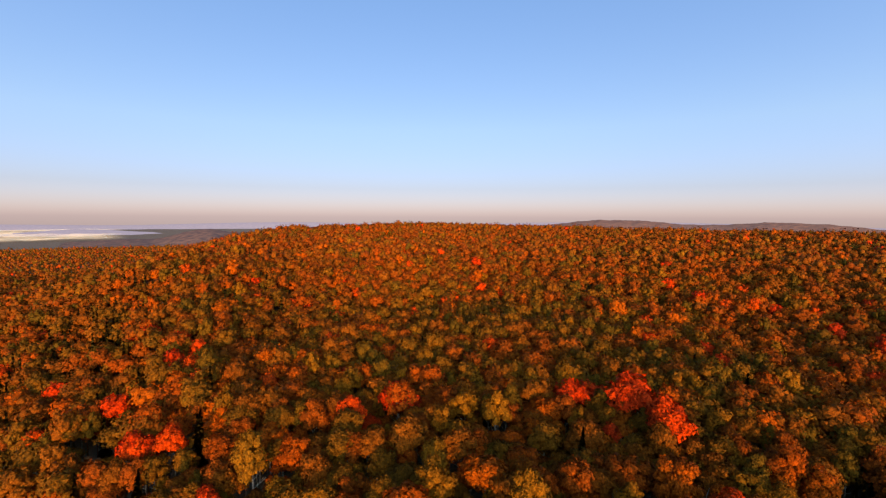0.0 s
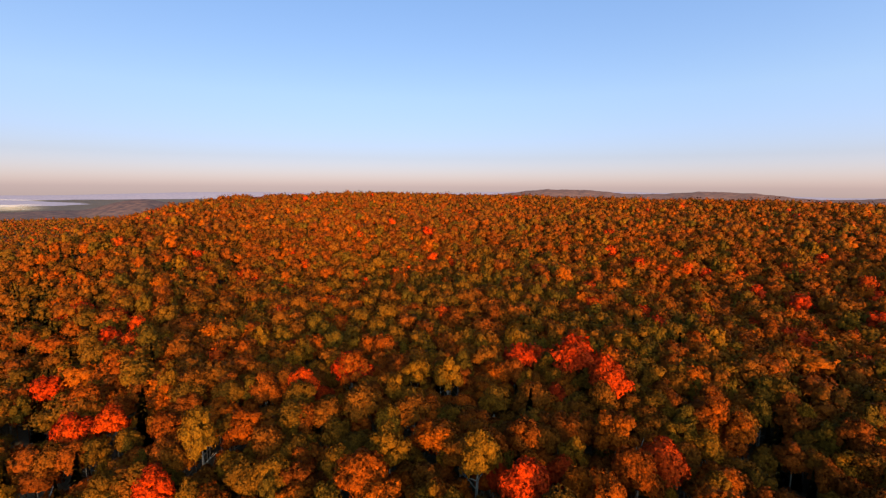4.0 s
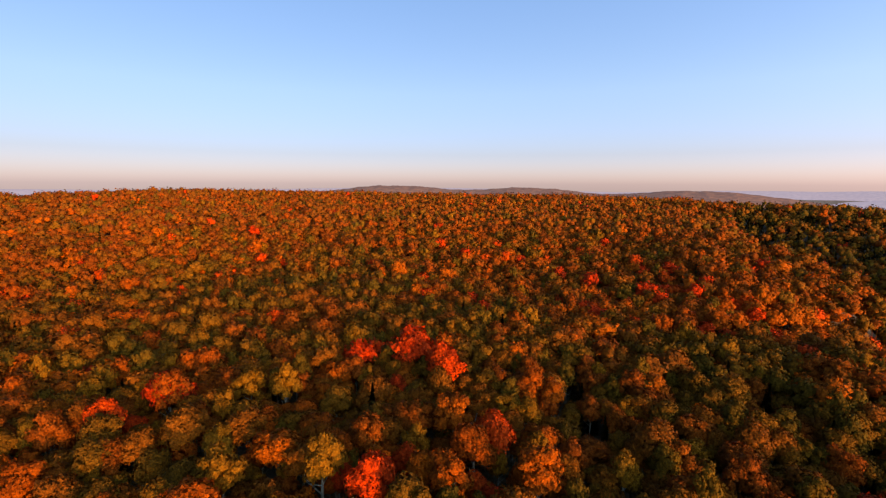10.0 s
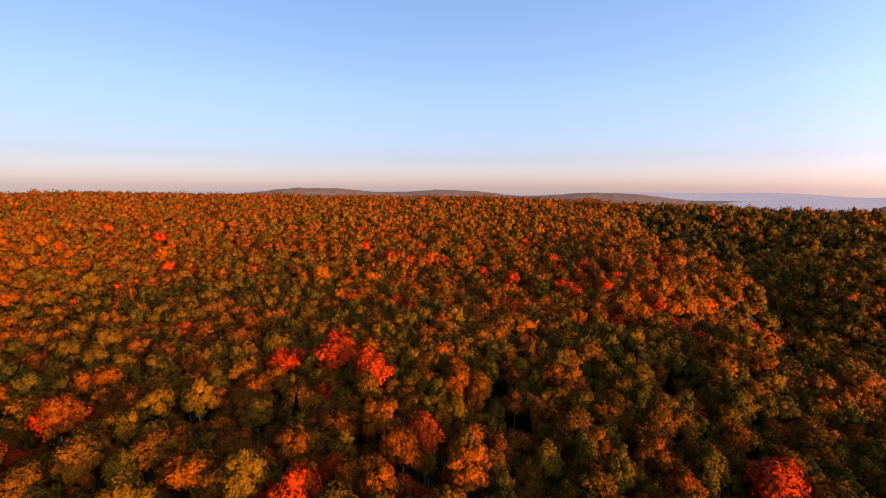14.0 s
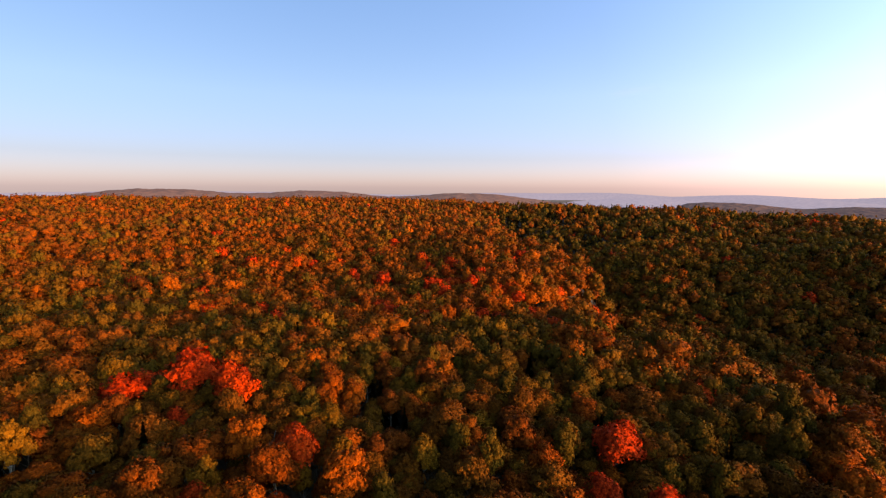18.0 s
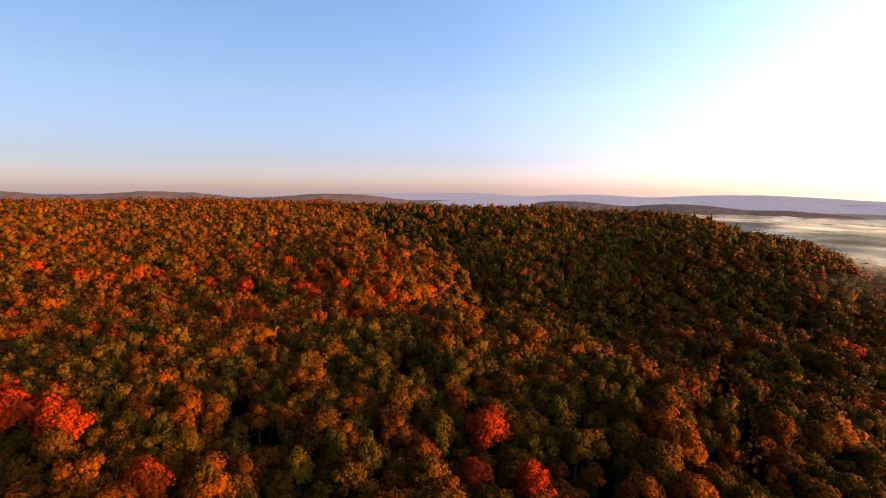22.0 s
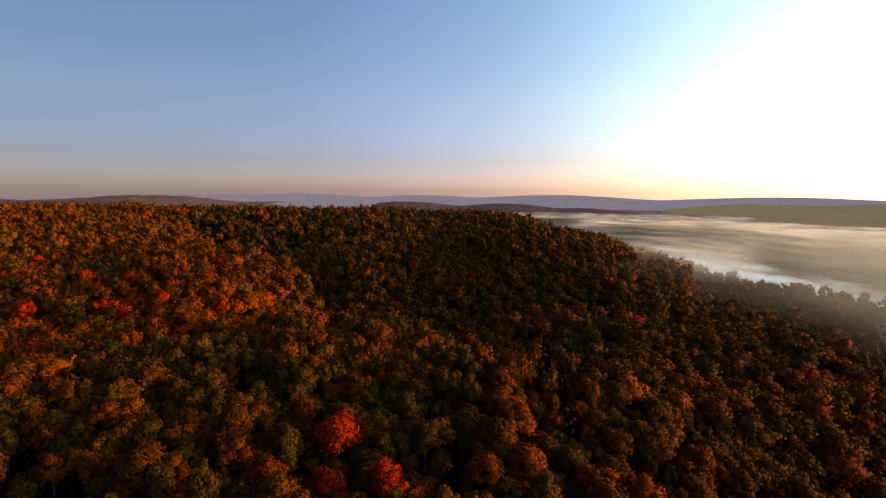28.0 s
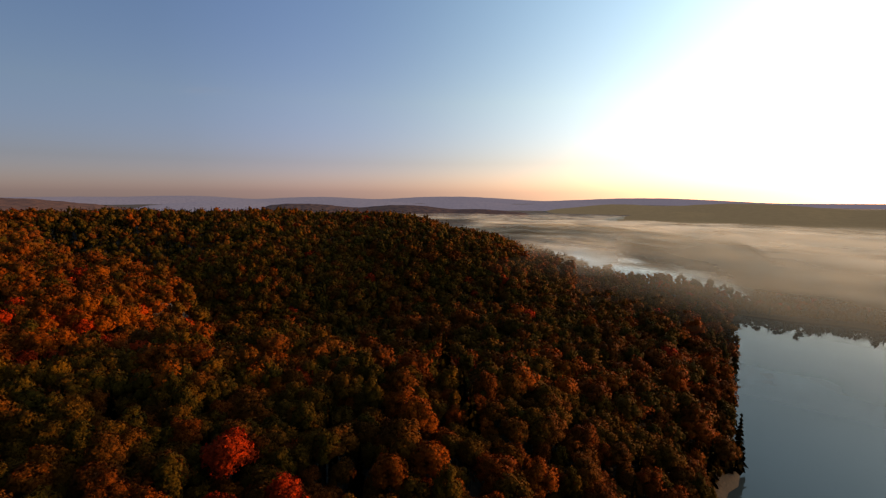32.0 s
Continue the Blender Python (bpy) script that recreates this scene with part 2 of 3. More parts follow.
def right_side(a, r):
    """The near knoll, the gully behind it, and the dark hill and low woods beyond."""
    brow = np.interp(a, [52, 59, 66, 72, 78, 84, 95, 118], [182, 174, 172, 157, 136, 122, 104, 84])
    floor = np.interp(a, [52, 60, 70, 80, 90, 100, 118], [20, 17, 16, 19, 25, 27, 22]) - TALL
    z = BENCH + (floor - BENCH) * smooth(-8, 78, r - brow)
    z = z - smooth(80, 92, a) * 9 * smooth(250, 440, r)
    far = np.interp(a, [48, 62, 75, 82, 86, 91, 97, 102], [560, 560, 520, 485, 460, 430, 400, 400])
    top = np.interp(a, [48, 62, 75, 82, 86, 89, 91, 94.7, 97.3, 101], [71, 69.5, 67, 65.5, 62.5, 58, 54, 46.5, 40, 28]) - TALL
    foot = np.interp(a, [46, 57, 64], [385, 335, 275])
    s = np.clip((r - foot) / (far - foot), 0, 1)
    hill = floor + (top - floor) * (1 - (1 - s) ** 1.6)
    z = np.where(a < 103, np.maximum(z, hill), z)
    return z - smooth(0, 260, r - far) * np.maximum(z - 2, 0) * smooth(40, 50, a)


def ground(x, y):
    x, y = np.asarray(x, float), np.asarray(y, float)
    a, r = polar(x, y)
    z, crest = main_ridge(a, r)
    q = np.maximum(smooth(57.5, 61, a), smooth(4, 56, r - crest) * smooth(30, 41, a))
    z = z * (1 - q) + right_side(a, r) * q
    # the head of the gully cuts in between the knoll and the nose of the ridge
    gully = np.maximum(ridge(x, y, *at(51.5, 208), *at(60, 236), 12, 22, 21), ridge(x, y, *at(60, 236), *at(74, 262), 22, 6, 26))
    z = z - gully * smooth(185, 205, r + 1.2 * np.clip(a - 60, 0, 30))
    z = z - (1 - smooth(-66, -52, a)) * 8 * smooth(120, 260, r)
    z = np.where(r > 780, np.minimum(z, 34 - 0.02 * (r - 780)), z)
    z = np.maximum(z, 2.0)
    # shores
    n, m = lake_edges(x, y)
    e = np.maximum(n, m)
    z = np.minimum(z, 1.2 + 0.36 * np.maximum(-e, 0))
    far_low = smooth(480, 720, r) * smooth(95, 101, a)
    z = z * (1 - far_low) + 2.5 * far_low
    rolling = 3.4 * (patches(x, y, 52, 71) - 0.5) + 1.8 * (patches(x, y, 23, 72) - 0.5)
    z = z + rolling * smooth(15, 60, -e) * (1 - far_low)
    z = np.where((r > 1300) & (a > -15), np.minimum(z, 2.5), z)
    pond = np.maximum(pool(a, r, 97, 4.5, 1290, 60), pool(a, r, 108.5, 4, 1640, 70))
    return np.where(e > 0, np.maximum(-4, -0.3 * e) - 1.4, z - 5 * smooth(0, 0.4, pond))


def pool(a, r, bearing, half, mid, deep):
    """Open water showing among the low far woods; positive inside."""
    return 1 - ((a - bearing) / half) ** 2 - ((r - mid + 25 * np.sin(a * 2.1)) / deep) ** 2


def sheet(name, xs, ys, zs, mat, label, kind="structure"):
    """One smooth sheet over a grid of places."""
    h, w = zs.shape
    co = np.stack([xs, ys, zs], -1).reshape(-1, 3)
    i = np.arange(h * w).reshape(h, w)
    f = np.stack([i[:-1, :-1], i[:-1, 1:], i[1:, 1:], i[1:, :-1]], -1).reshape(-1, 4)
    me = bpy.data.meshes.new(name)
    me.from_pydata(co.tolist(), [], f.tolist())
    me.polygons.foreach_set("use_smooth", [True] * len(me.polygons))
    me.materials.append(mat)
    return tagged(new(name, me), label, name.replace("_", " "), kind=kind)


rr = np.concatenate([[0.0], np.linspace(12, 760, 150), np.geomspace(780, 4700, 50)])
aa = np.radians(np.linspace(-180, 180, 361))
R, A = np.meshgrid(rr, aa, indexing="ij")
GX, GY = R * np.sin(A), R * np.cos(A)
GZ = ground(GX, GY)
sheet("ground", GX, GY, GZ, LITTER, "forest floor of brown leaf litter under the trees")

wx, wy = np.meshgrid(np.linspace(-700, 2600, 34), np.linspace(-2200, 900, 32), indexing="ij")
sheet("water", wx, wy, wx * 0, WATER, "still dark lake mirroring the bright morning sky")


# ---- far hills ----
def far_hill(name, r, bearings, humps, mat, label, seed, depth=300, rough=0.45):
    """A long wooded hill across the given bearings; humps are (bearing, half width, height)."""
    count = int((bearings[1] - bearings[0]) * 3.2) + 12
    b = np.radians(np.linspace(*bearings, count))
    S, B = np.meshgrid(np.linspace(-1, 1, 17), b, indexing="ij")
    d = np.degrees(B)
    rng = np.random.RandomState(seed)
    crest = np.zeros_like(d)
    for mid, half, h in humps:
        crest = crest + (h * np.exp(-(((d - mid) / half) ** 2))) ** 5
    crest = crest ** 0.2 * (1 + 0.008 * np.sin(d * 1.1 + seed) + 0.006 * np.sin(d * 2.7 + 2 * seed))
    ends = smooth(bearings[0], bearings[0] + 3, d) * (1 - smooth(bearings[1] - 3, bearings[1], d))
    z = crest * ends * np.cos(S * 1.5) ** 1.1 - 2
    rad = r + S * depth
    fine = rng.normal(0, rough, z.shape) * np.cos(S * 1.5)
    ob = sheet(name, rad * np.sin(B), rad * np.cos(B), z + fine, mat, label)
    return tagged(ob, category="hill", kind="structure")


# the haze before these hills is emitted by their own surfaces
FAR = haze_glow_material("far_woods_glow", (0.045, 0.045, 0.05), (0.085, 0.075, 0.075), (0.20, 0.205, 0.30), 0.62)
MIDFAR = haze_glow_material("middle_woods_glow", (0.03, 0.024, 0.024), (0.11, 0.06, 0.04), (0.16, 0.14, 0.20), 0.13)
# sunlit haze towards the lake put into the woods as warm emission
WARM = haze_glow_material("sunward_woods_glow", (0.025, 0.028, 0.018), (0.055, 0.045, 0.026), (0.30, 0.26, 0.18), 0.40)
RUSSET = haze_glow_material("russet_woods_glow", (0.06, 0.035, 0.024), (0.12, 0.06, 0.035), (0.18, 0.14, 0.19), 0.18)
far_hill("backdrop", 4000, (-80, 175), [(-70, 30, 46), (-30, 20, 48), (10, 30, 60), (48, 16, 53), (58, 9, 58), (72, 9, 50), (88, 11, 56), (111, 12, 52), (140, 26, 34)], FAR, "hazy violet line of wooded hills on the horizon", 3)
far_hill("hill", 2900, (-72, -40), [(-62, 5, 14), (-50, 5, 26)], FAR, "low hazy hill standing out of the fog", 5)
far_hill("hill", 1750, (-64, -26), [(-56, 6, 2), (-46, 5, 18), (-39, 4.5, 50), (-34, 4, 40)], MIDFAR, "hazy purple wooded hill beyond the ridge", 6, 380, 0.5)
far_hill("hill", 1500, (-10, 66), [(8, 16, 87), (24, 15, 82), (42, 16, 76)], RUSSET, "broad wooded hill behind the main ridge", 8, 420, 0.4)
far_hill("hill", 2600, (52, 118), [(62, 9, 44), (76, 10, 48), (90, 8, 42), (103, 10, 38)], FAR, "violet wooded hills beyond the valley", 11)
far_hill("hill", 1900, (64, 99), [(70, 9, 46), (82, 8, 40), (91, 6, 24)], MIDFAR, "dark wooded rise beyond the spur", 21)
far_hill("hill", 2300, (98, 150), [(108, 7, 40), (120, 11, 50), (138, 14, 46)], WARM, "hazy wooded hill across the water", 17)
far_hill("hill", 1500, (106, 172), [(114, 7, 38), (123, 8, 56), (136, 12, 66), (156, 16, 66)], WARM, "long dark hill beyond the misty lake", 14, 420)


# ---- morning mist ----
# the low sun's gold is tinted into both colours; the droplets are white
MIST = mist_material("mist", 0.010, 1.0, (0.97, 0.90, 0.76), 0.0, (0.26, 0.62))
VEIL = mist_material("gold_tinted_haze", 0.005, 1.0, (0.96, 0.88, 0.70), 0.0, (-0.2, 0.8))


def mist(lo, hi, inner, outer, z, dens, mat, label, soft=60, puff=3.0, rows=48, cols=150, fade=4):
    """A ragged billowing layer of mist between two ranges, which may change with the bearing."""
    T, B = np.meshgrid(np.linspace(0, 1, rows), np.linspace(lo, hi, cols), indexing="ij")
    r0, r1 = inner(B), outer(B)
    r = r0 + (r1 - r0) * T
    x, y = r * np.sin(np.radians(B)), r * np.cos(np.radians(B))
    lump = patches(x, y, 90, z) + 0.55 * patches(x, y, 41, z + 1) + 0.3 * patches(x, y, 18, z + 2) - 0.9
    ob = sheet("mist", x, y, z + 2 * puff * lump, mat, label, "stuff")
    q = smooth(0, soft, r - r0 + 50 * lump) * smooth(0, soft, r1 - r + 50 * lump) * smooth(lo, lo + fade, B) * (1 - smooth(hi - 3, hi, B)) * dens
    ob.data.attributes.new("thickness", "FLOAT", "POINT").data.foreach_set("value", q.ravel().astype(np.float32))
    return tagged(ob, category="mist")


def bank_near(B):
    """Where the bank over the water begins: beyond the arm, and over the wooded point."""
    return 890 - 265 * smooth(100, 119, B) - 200 * smooth(118.5, 124, B)


BANK = "low bank of pale golden morning mist over the water"
for k, (z, dens) in enumerate(((6, 1.0), (13, 1.0), (21, 1.0), (30, 0.85))):
    mist(87 + 0.8 * k, 164, lambda B: bank_near(B) + 14 * k, lambda B: 1180 - 25 * k + 0 * B, z, dens, MIST, BANK, 70, 1.4)
for z, dens in ((27, 0.42), (40, 0.36)):
    mist(91, 110, lambda B: 360 + 0 * B, lambda B: 620 + 0 * B, z, dens, MIST, "thin mist drifting over the shoulder of the hill", 90, 2.0)
for z, dens in ((26, 0.50), (40, 0.42)):
    mist(90, 165, lambda B: 235 - 60 * smooth(108, 124, B), lambda B: 1000 + 0 * B, z, dens, VEIL, "thin golden haze drifting over the wooded shore", 300, 1.5, fade=34)
for z, dens in ((6, 0.6), (12, 0.4)):
    mist(74, 124, lambda B: 1380 + 0 * B, lambda B: 1720 + 0 * B, z, dens, MIST, "thin mist lying in the far valley", 120)
mist(-80, -46, lambda B: 1950 + 0 * B, lambda B: 3700 + 0 * B, 8, 0.55, VEIL, "pale fog filling the distant lowland", 200)


# ---- trees ----
def ico(level):
    bm = bmesh.new()
    bmesh.ops.create_icosphere(bm, subdivisions=level, radius=1)
    v = np.array([q.co[:] for q in bm.verts])
    f = np.array([[q.index for q in p.verts] for p in bm.faces])
    bm.free()
    return v, f


COARSE = ico(1)


def unit(v):
    return v / (np.linalg.norm(v, axis=-1, keepdims=True) + 1e-9)


def lobes(rng, count, tall):
    """Centres and radii of the boughs of an uneven domed crown about one unit in radius."""
    out = []
    lean = rng.uniform(-0.12, 0.12, 2)
    squash = rng.uniform(0.86, 1.14)
    big = (0.27, 0.42) if count > 12 else (0.36, 0.52) if count > 5 else (0.5, 0.66)
    for k in range(count):
        h = (k + 0.5) / count
        el = math.asin(max(-0.4, min(1, h * 1.35 - 0.32))) * rng.uniform(0.85, 1.1)
        b = k * 2.4 + rng.uniform(-0.5, 0.5)
        d = rng.uniform(0.46, 0.72)
        c = np.array([math.cos(el) * math.cos(b) * d * squash + lean[0], math.cos(el) * math.sin(b) * d / squash + lean[1], math.sin(el) * d * tall])
        out.append((c, rng.uniform(*big)))
    return out


def crown_arrays(rng, count, sprays, leaf, tall=1.0, ball=COARSE, core=0.86):
    """Verts, triangles and normals of a crown: rounded boughs set with small sprays of leaves."""
    vs, fs, ns, base = [], [], [], 0
    boughs = lobes(rng, count, tall)
    heart = np.array([0, 0, -0.35])
    if count > 5:
        boughs.append((np.array([0, 0, -0.05]), 0.62))
    for c, r in boughs:
        v = ball[0] * r * core * rng.uniform(0.72, 1.08, (len(ball[0]), 1)) * (1, 1, 0.9) + c
        vs.append(v)
        ns.append(unit(unit(v - c) + 0.55 * unit(v - heart)))
        fs.append(ball[1] + base)
        base += len(v)
    for c, r in boughs[:count]:
        for _ in range(sprays):
            d = rng.normal(0, 1, 3)
            d[2] = abs(d[2]) * 0.9 - 0.3
            d = unit(d + 0.9 * c)
            p = c + d * r * rng.uniform(0.80, 1.18)
            side = unit(np.cross(d, rng.normal(0, 1, 3)))
            up = unit(np.cross(side, d) + d * rng.uniform(-0.3, 1.3))
            s = leaf * rng.uniform(0.6, 1.3)
            v = np.array([p - side * s * 0.6, p + up * s * 0.9, p + side * s * 0.6 + d * 0.2 * s])
            vs.append(v)
            ns.append(unit(unit(v - c) + 0.55 * unit(v - heart) + rng.normal(0, 0.34, 3)))
            fs.append(np.array([[0, 1, 2]]) + base)
            base += 3
    return np.concatenate(vs), np.concatenate(fs), np.concatenate(ns)


def conifer_arrays(rng, tiers, leaf, boughs=9):
    """A pointed crown of drooping boughs in ragged whorls about a dense core, one unit in radius and four high."""
    vs, fs, base = [], [], 0
    k = np.arange(7) * 6.2832 / 7
    ring = np.stack([np.cos(k), np.sin(k), 0 * k], -1)
    for h0, h1 in ((0.0, 0.45), (0.3, 0.75), (0.6, 1.0)):
        w = (1 - h0) * 0.62
        v = np.concatenate([ring * w * rng.uniform(0.7, 1.1, (7, 1)) + (0, 0, 4 * h0), [[0, 0, 4 * h1]]])
        i = np.arange(7)
        vs.append(v)
        fs.append(np.stack([i, (i + 1) % 7, 0 * i + 7], -1) + base)
        base += 8
    for k in range(tiers):
        h = k / (tiers - 1) * 0.97
        rad = (1 - h) ** 0.9 * rng.uniform(0.8, 1.12) + 0.05
        n = max(5, int(boughs * (1 - 0.5 * h)))
        for j in range(n):
            b = j * 6.2832 / n + k * 0.7 + rng.uniform(-0.3, 0.3)
            q = rad * rng.uniform(0.7, 1.15)
            d, s = np.array([math.cos(b), math.sin(b), 0]), np.array([-math.sin(b), math.cos(b), 0])
            w = leaf * rng.uniform(0.8, 1.3) * (0.35 + 0.65 * (1 - h))
            p = np.array([0, 0, 4.0 * h + rng.uniform(-0.1, 0.1)])
            droop = rng.uniform(0.15, 0.4)
            vs.append(np.array([p + d * q * 0.25 + (0, 0, 0.16), p + d * q * 0.62 + s * w - (0, 0, droop * 0.4 * q), p + d * q - (0, 0, droop * q), p + d * q * 0.62 - s * w - (0, 0, droop * 0.4 * q)]))
            fs.append(np.array([[0, 1, 2], [0, 2, 3]]) + base)
            base += 4
    v = np.concatenate(vs)
    n = unit(v * (1, 1, 0) + unit(v * (1, 1, 0)) * 0.3 + (0, 0, 0.35) + rng.normal(0, 0.2, v.shape))
    return v, np.concatenate(fs), n


def mesh_of(name, v, f, mat, normals=None):
    me = bpy.data.meshes.new(name)
    me.vertices.add(len(v))
    me.vertices.foreach_set("co", np.ascontiguousarray(v, dtype=np.float32).ravel())
    me.loops.add(f.size)
    me.loops.foreach_set("vertex_index", np.ascontiguousarray(f, dtype=np.int32).ravel())
    me.polygons.add(len(f))
    me.polygons.foreach_set("loop_start", np.arange(0, f.size, 3, dtype=np.int32))
    me.update(calc_edges=True)
    me.materials.append(mat)
    if normals is not None:
        me.polygons.foreach_set("use_smooth", [True] * len(f))
        me.normals_split_custom_set_from_vertices(normals.tolist())
    return me


def rod(a, b, ra, rb, sides=6):
    """A tapered length of wood from a to b."""
    a, b = np.array(a, float), np.array(b, float)
    d = (b - a) / np.linalg.norm(b - a)
    s = np.cross(d, (0.3, 0.9, 0.1))
    s /= np.linalg.norm(s)
    t = np.cross(d, s)
    k = np.arange(sides) * 6.2832 / sides
    ring = np.cos(k)[:, None] * s + np.sin(k)[:, None] * t
    v = np.concatenate([a + ring * ra, b + ring * rb])
    i = np.arange(sides)
    j = (i + 1) % sides
    f = np.concatenate([np.stack([i, j, j + sides], -1), np.stack([i, j + sides, i + sides], -1)])
    return v, f


def join(parts):
    vs, fs, base = [], [], 0
    for v, f in parts:
        vs.append(v)
        fs.append(f + base)
        base += len(v)
    return np.concatenate(vs), np.concatenate(fs)


def trunk_arrays(rng, height, limbs):
    """One piece: a flared trunk with a slight bend, from whose rings the limbs fork."""
    sides, levels = 6, [(-0.8, 0.38), (0.5, 0.25), (0.55, 0.20), (0.66, 0.17), (0.77, 0.13), (1.0, 0.05)]
    bend = rng.uniform(-0.3, 0.3, 2)
    k = np.arange(sides) * 6.2832 / sides
    vs, fs = [], []
    for n, (h, r) in enumerate(levels):
        z = h if n < 2 else h * height
        q = math.sin(min(1, max(0, z / height)) * 3.1)
        vs += [[bend[0] * q + math.cos(b) * r, bend[1] * q + math.sin(b) * r, z] for b in k]
        if n:
            o = n * sides
            for i in range(sides):
                j = (i + 1) % sides
                fs += [[o - sides + i, o - sides + j, o + j], [o - sides + i, o + j, o + i]]
    for q in range(limbs):
        n, i = 2 + q % 3, int(rng.randint(sides))
        a, b, c = n * sides + i, n * sides + (i + 1) % sides, len(vs)
        d, reach = k[i] + 0.5, rng.uniform(1.6, 2.6)
        tip = np.array([math.cos(d) * reach, math.sin(d) * reach, vs[a][2] + rng.uniform(1.3, 2.6)])
        vs.append((np.add(vs[a], vs[b]) / 2 + (0, 0, 0.16)).tolist())
        e = len(vs)
        vs += [(tip + w).tolist() for w in ((0.03, 0, 0), (-0.02, 0.03, 0), (0, -0.02, 0.04))]
        fs += [[a, b, e], [b, e + 1, e], [b, c, e + 1], [c, e + 2, e + 1], [c, a, e + 2], [a, e, e + 2], [e, e + 1, e + 2]]
    return np.array(vs, float), np.array(fs)


def part(name, me, parent, label=""):
    ob = new(name, me)
    ob.parent = parent
    if label:
        ob["label"] = label
    return ob


KINDS = {
    "red": ("red_maple", "scarlet autumn maple with a dense rounded crown", "maple"),
    "orange": ("sugar_maple", "orange autumn maple with a lumpy rounded crown", "maple"),
    "rust": ("beech_tree", "rusty orange beech with a full rounded crown", "beech"),
    "brown": ("oak_tree", "russet brown oak with a broad leafy crown", "oak"),
    "olive": ("ash_tree", "olive and gold ash with a broad turning crown", "ash"),
    "gold": ("birch_tree", "golden yellow birch with a pale slender trunk", "birch"),
    "green": ("aspen_tree", "still green aspen with an upright leafy crown", "aspen"),
    "conifer": ("spruce_tree", "dark green pointed spruce among the broadleaf trees", "spruce"),
}
CROWN_R = 4.3


def tree_model(kind, seed):
    """One tree with trunk and crown, at the origin, to be copied over the wood."""
    rng = np.random.RandomState(seed)
    name, label, category = KINDS[kind]
    root = new(name)
    tagged(root, label, category, group=label, kind="")
    if kind == "conifer":
        v, f, n = conifer_arrays(rng, 24, 0.25, 12)
        v = v * (2.7, 2.7, 3.6) + (0, 0, 1.4)
        part("crown", mesh_of("crown", v, f, LEAF[kind], n), root)
        part("trunk", mesh_of("trunk", *join([rod((0, 0, -0.8), (0, 0, 15.6), 0.26, 0.03)]), BARK), root)
        return root
    upright = kind in ("green", "gold")
    v, f, n = crown_arrays(rng, 15, 96, 0.12, (0.95, 1.2, 1.06)[seed % 3] * (1.3 if upright else 1.0), COARSE, 0.84)
    w = CROWN_R * (1.08, 0.88, 0.98)[seed % 3] * (0.74 if upright else 1.0)
    v = v * (w, w, CROWN_R) + (0, 0, 11.2)
    part("crown", mesh_of("crown", v, f, LEAF[kind], n), root)
    part("trunk", mesh_of("trunk", *trunk_arrays(rng, 12.5, 6), PALE_BARK if upright else BARK), root)
    return root


ORDER = ["red", "orange", "rust", "brown", "olive", "gold", "green", "conifer"]


def band(lo, hi, soft, v):
    return smooth(lo - soft, lo + soft, v) * (1 - smooth(hi - soft, hi + soft, v))


def aspen_stand(x, y):
    """Where slender olive aspens stand close together, 0 to 1."""
    a, r = polar(x, y)
    ragged = 60 * (patches(x, y, 30, 5) - 0.5)
    a2 = a + 0.12 * ragged
    tan = band(-19, 9, 3, a2) * band(208, 318, 12, r + ragged)
    mid = band(2, 26, 2, a2) * band(138, 210, 10, r + 0.7 * ragged)
    knoll = band(31, 76, 4, a2) * band(106, 184, 8, r + 0.6 * ragged)
    slope = band(59, 97, 3, a2) * band(285, 470, 25, r + ragged)
    return np.clip(tan + mid + knoll + slope, 0, 1)


